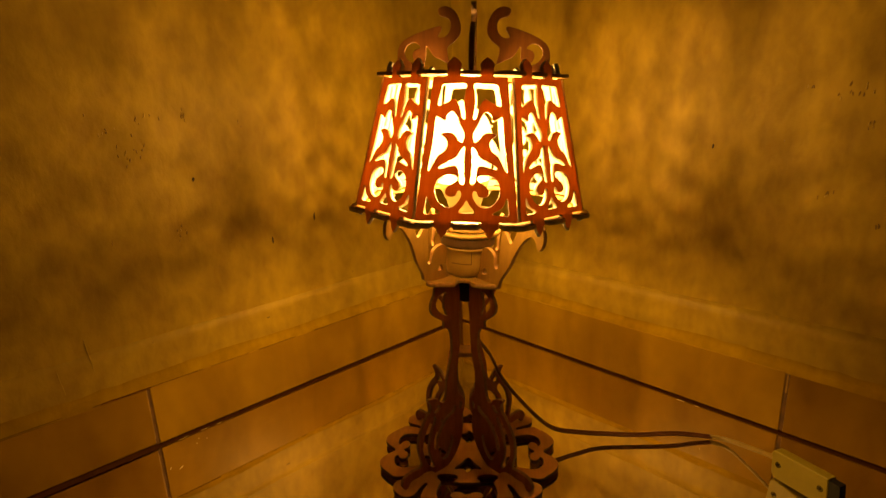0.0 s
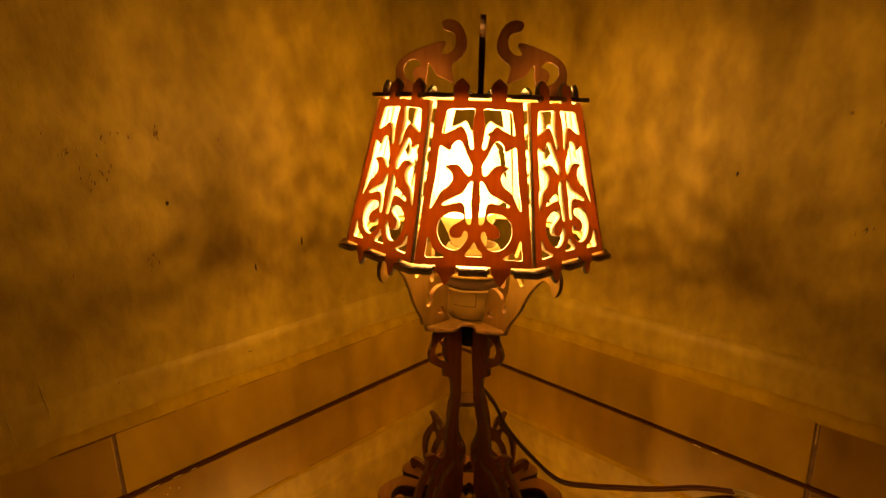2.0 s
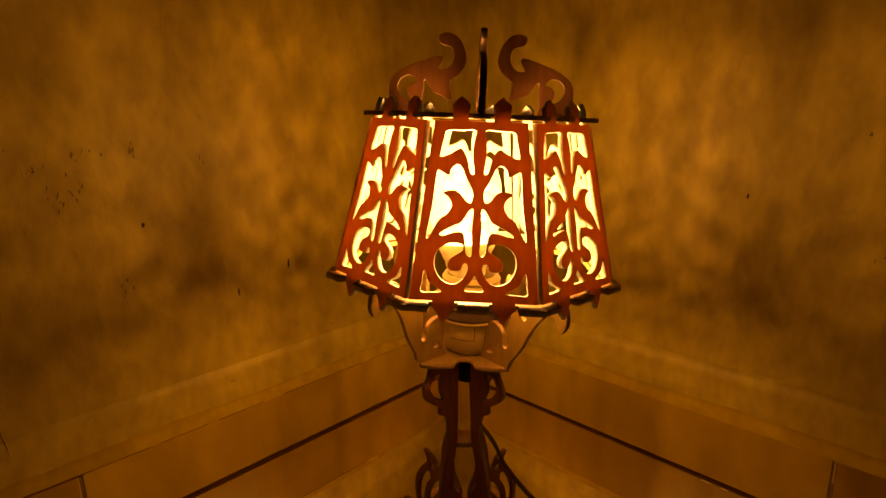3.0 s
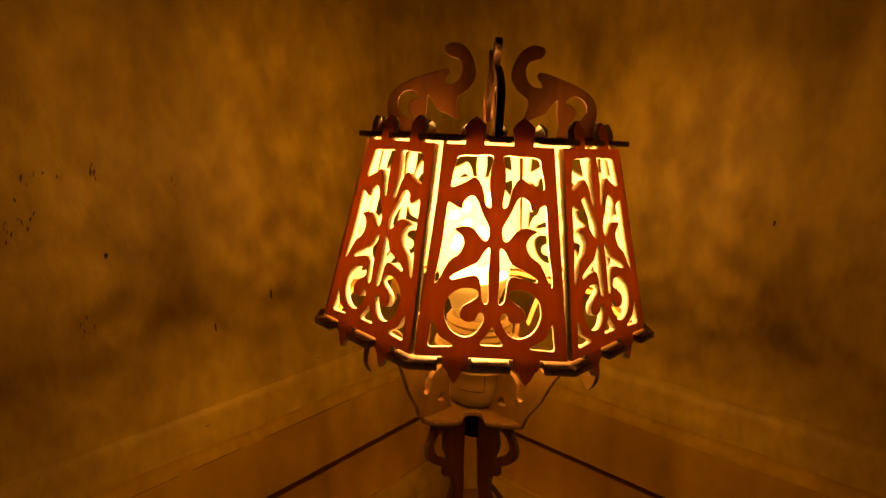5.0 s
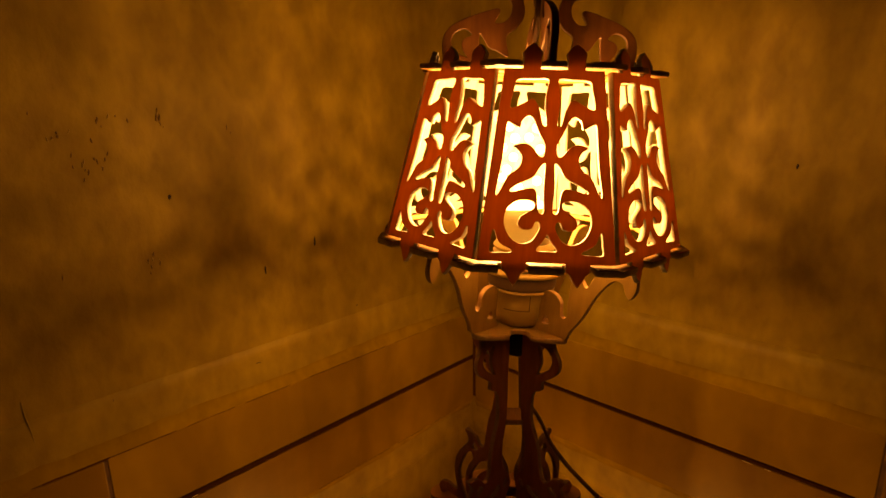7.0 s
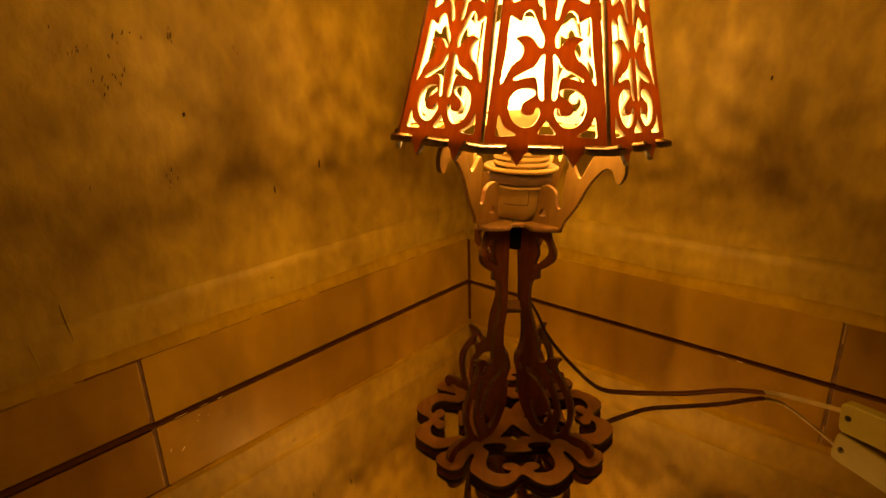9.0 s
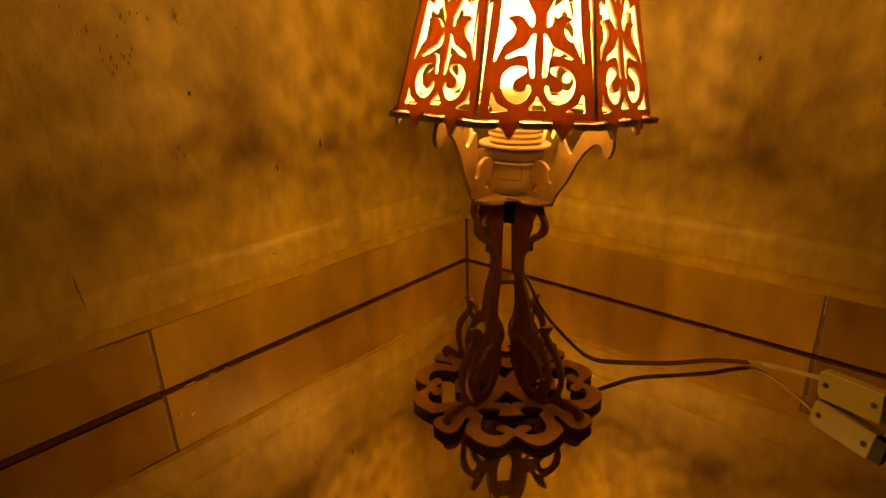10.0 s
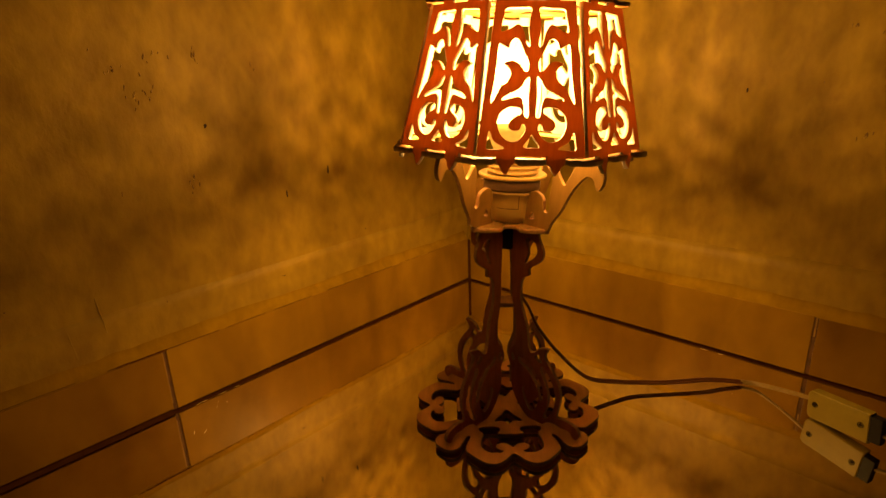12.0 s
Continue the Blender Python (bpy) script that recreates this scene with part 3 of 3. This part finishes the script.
half_edge = [(0, 0.7), (10.4, 0.7), (10.6, -4), (12.8, -5.5), (14.2, -8.5), (16.8, -12), (19.4, -8.5), (20.8, -5.5), (22.8, -4), (23.2, 0.7), (36.2, 0.7), (25.8, SLANT - 1.6), (16, SLANT - 1.6), (16, SLANT + 3.5), (16.6, SLANT + 7), (14.5, SLANT + 9.5),
             (11.3, SLANT + 12), (8, SLANT + 9.5), (6.2, SLANT + 7), (7, SLANT + 3.5), (7, SLANT - 1.6), (0, SLANT - 1.6)]
panel_edge = half_edge + mirrored(half_edge)[-2:0:-1]
lily = [(2.6, 96), (10, 96), (18.6, 95.4), (20.2, 91), (22, 82.5), (21, 80.6), (15, 83.3), (10.5, 85.6), (7, 80.5), (5, 72.5), (2.6, 72.4), (3.8, 82), (3.4, 90)]
wing = [(12.8, 76.7), (15.6, 74), (16.6, 70.6), (21.2, 73), (23.2, 72.6), (24.2, 63), (25.3, 52), (27.8, 36.5), (26.2, 36.5), (21.6, 45.5), (16.9, 49.2), (14.6, 54.5),
        (16.5, 58.6), (19.4, 61), (14, 62.5), (9.8, 60.8), (6.3, 56.4), (3.8, 56.2), (3.1, 61.8), (6.3, 68.2), (9.8, 75.8)]
spear = [(2.4, 52.4), (5.0, 50.8), (8.2, 45.4), (13.9, 42.4), (20.0, 38.8), (19.6, 37), (14, 38.6), (8.6, 39.4), (6.4, 36.4), (5.5, 28.3), (3.6, 26), (2.2, 28.1), (2.8, 39.4), (2.5, 46.4)]
volute = [(13.5, 33.2), (8, 32.6), (7.2, 29.6), (10.3, 27.1), (14.4, 24.2), (15.4, 19.9), (12.7, 17.6), (8.2, 18.2), (6.7, 21.6), (4.6, 21.6), (4.2, 17.8), (8.2, 11.8), (13.7, 10.3), (19.5, 13.4), (22.8, 20.5), (21.8, 27.7), (17.8, 31.7)]
corner_cut = [(28.6, 16.8), (27.4, 16.4), (25, 10.6), (19, 7), (18.6, 5.6), (24, 5.3), (29.6, 5.5), (29.3, 11)]
drop = [(0, 15.2), (2, 12), (5, 8.2), (4.6, 6.6), (0, 6.6), (-4.6, 6.6), (-5, 8.2), (-2, 12)]
cuts = [rounded(h, 3) for q in (lily, wing, spear, volute, corner_cut) for h in (q, mirrored(q))] + [rounded(drop, 3)]
panel_mesh = sawn("panel", panel_edge, cuts, 0.0036)
for finish in (PANEL_WOOD, LIT_EDGE, LIT_INSIDE):          # stained outside; sawn edges and inside whitened for the bulb's glare
    panel_mesh.materials.append(finish)
for p in panel_mesh.polygons:
    p.material_index = 1 if abs(p.normal.z) < 0.6 else 0 if p.normal.z > 0 else 2
lean_back = math.degrees(math.atan2(A_LOW - A_TOP, Z_TOP - Z_LOW))
for k in range(SIDES):
    link_mesh("panel", panel_mesh, PANEL_WOOD, shade, IN_SHADE @ pose(0, 0, 0, 0, 0, k * 45) @ pose(0, -A_LOW / 1000 - 0.0008, Z_LOW / 1000, 90 - lean_back, 0, 0))

# crown: four sawn scrolls standing on the top plate
CROWN = [(41, 358), (59, 358), (60.5, 366), (61, 377), (57, 384.5), (48, 390), (41, 392.6), (33, 395.3), (26.6, 396.6), (25.6, 394), (28.6, 388.6), (23.6, 388.4), (19.4, 392.3), (18.4, 398.5), (20.8, 402.4),
         (26.6, 404), (28.6, 407), (27.8, 410), (22, 411.2), (15.6, 408), (11.2, 400), (10.6, 392), (14.5, 385.6), (20.5, 381), (20.4, 375), (19, 368.5), (26.5, 371.6), (31.4, 373.6), (35, 378.5), (37.7, 381.5), (38.2, 374), (39.6, 366)]
crescent = [(42.4, 380.6), (47, 384), (53, 381.8), (55.4, 376.2), (52.2, 370.2), (45, 367.2), (48, 371.4), (48.8, 375.8), (46.4, 378.8)]
crown_mesh = sawn("crown_scroll", rounded(CROWN, 3), [rounded(crescent, 3)], PLY)
for az in (0, 90, 180, 270):
    link_mesh("crown_scroll", crown_mesh, CROWN_WOOD, shade, IN_SHADE @ pose(0, 0, 0.0, 0, 0, az) @ stand)

# ---- cord and the small cream box on it ----
# the box rests on one lower corner, its capped end raised a little by the cord
BOX_AT = pose(-0.0877, -0.4921, 0.0022, 0, -5, -114)
cord_line = [(-0.2294, -0.2494, 0.122), (-0.2147, -0.2537, 0.100), (-0.2073, -0.2619, 0.076), (-0.1939, -0.2767, 0.049), (-0.1752, -0.2975, 0.0215), (-0.1500, -0.3170, 0.0120), (-0.1330, -0.3310, 0.0085), (-0.111, -0.355, 0.0072), (-0.084, -0.381, 0.0074), (-0.068, -0.3965, 0.0050),
             (-0.0575, -0.409, 0.0030), (-0.0540, -0.425, 0.0046), (-0.0640, -0.4525, 0.0120), (-0.0735, -0.4715, 0.0178)]
TAIL = [(-0.0950, -0.5200, 0.0175), (-0.0985, -0.5320, 0.0150), (-0.1020, -0.5450, 0.0080), (-0.1040, -0.5600, 0.0022), (-0.1070, -0.6200, 0.0016), (-0.1150, -0.7500, 0.0016)]
cord = new("lamp_cord")
tagged(cord, "thin flat twin-core lamp cord lying on the floor", "cord")
for sgn in (-1, 1):
    line = [Vector(p) + sgn * Vector((0.00125, 0.00125, 0.0002)) for p in cord_line]
    part("core", tube(line[:11], 0.0013), CORD_SHADED, cord, smooth=True)
    part("core", tube(line[10:], 0.0013), CORD_PALE, cord, "pale end of the cord", smooth=True)
    part("core", tube([Vector(p) + sgn * Vector((0.00125, -0.0005, 0.0002)) for p in TAIL], 0.0013), CORD_PALE, cord, "pale cord beyond the box", smooth=True)

cord_box = new("cord_box")
cord_box.matrix_world = BOX_AT
tagged(cord_box, "cream plastic cord box with two screws on the floor", "plug box")
HIGH_BOX, DEEP, HALF = 0.0275, 0.009, 0.0255
bm = box(-HALF, HALF, 0, DEEP, 0.0003, HIGH_BOX)
long_edges = [e for e in bm.edges if abs(e.verts[0].co.y - e.verts[1].co.y) > 0.005 and e.verts[0].co.x < 0]
bmesh.ops.bevel(bm, geom=long_edges, offset=0.005, segments=4, profile=0.5, affect="EDGES")
front = [e for e in bm.edges if e.verts[0].co.y < 1e-6 and e.verts[1].co.y < 1e-6]
bmesh.ops.bevel(bm, geom=front, offset=0.0012, segments=3, profile=0.5, affect="EDGES")
body = part("body", bm, CREAM, cord_box)
for x in (-0.0187, 0.0192):
    part("screw", turned([(0, .0004), (.0012, .0004), (.0013, .0001), (.0020, .0001), (.0021, .0005), (.0024, .0006), (.0026, .0), (0, 0)], 20), SCREW, body, "dark screw in a recess", pose(x, 0.0001, 0.0152, 90, 0, 0))
part("end_cap", box(HALF - 0.0003, HALF + 0.009, 0.0008, DEEP - 0.0008, 0.003, HIGH_BOX - 0.0015, 0.0008), BLACK, cord_box, "black end cap")

# ---- bright crumbs on the floor, and slivers standing in for glints along the joint ----
def crumb(long, wide):
    bm = bmesh.new()
    bmesh.ops.create_icosphere(bm, subdivisions=1, radius=0.5)
    bmesh.ops.scale(bm, vec=(long, wide, wide * 0.6), verts=bm.verts)
    for v in bm.verts:
        v.co *= 1 + 0.3 * noise.noise(v.co * 900 + Vector((long * 5000, 0, 0)))
    bmesh.ops.translate(bm, vec=(0, 0, wide * 0.28), verts=bm.verts)
    return bm


# slivers within 5 mm of the tiles are painted glints of the joint
for x, y, long, turn in ((-459, -48, 6.5, 62), (-451, -54, 7, 40), (-431, -3.5, 14, 2), (-409, -3.2, 10, -3), (-393, -3.4, 7, 1), (-420, -16, 1.6, 0), (-425, -24, 1.4, 30), (-414, -23, 2.2, 70),
                         (-5, -356, 11, 87), (-5, -374, 7, 91), (-80, -407, 2.6, 20)):
    c = part("crumb", crumb(long / 1000, 0.0005), CRUMB_GLINT, m=pose(x / 1000, y / 1000, 0, 0, 0, turn))
    tagged(c, "tiny bright sliver on the polished floor, splinters and joint glints alike", "crumb", "crumbs by the skirting")
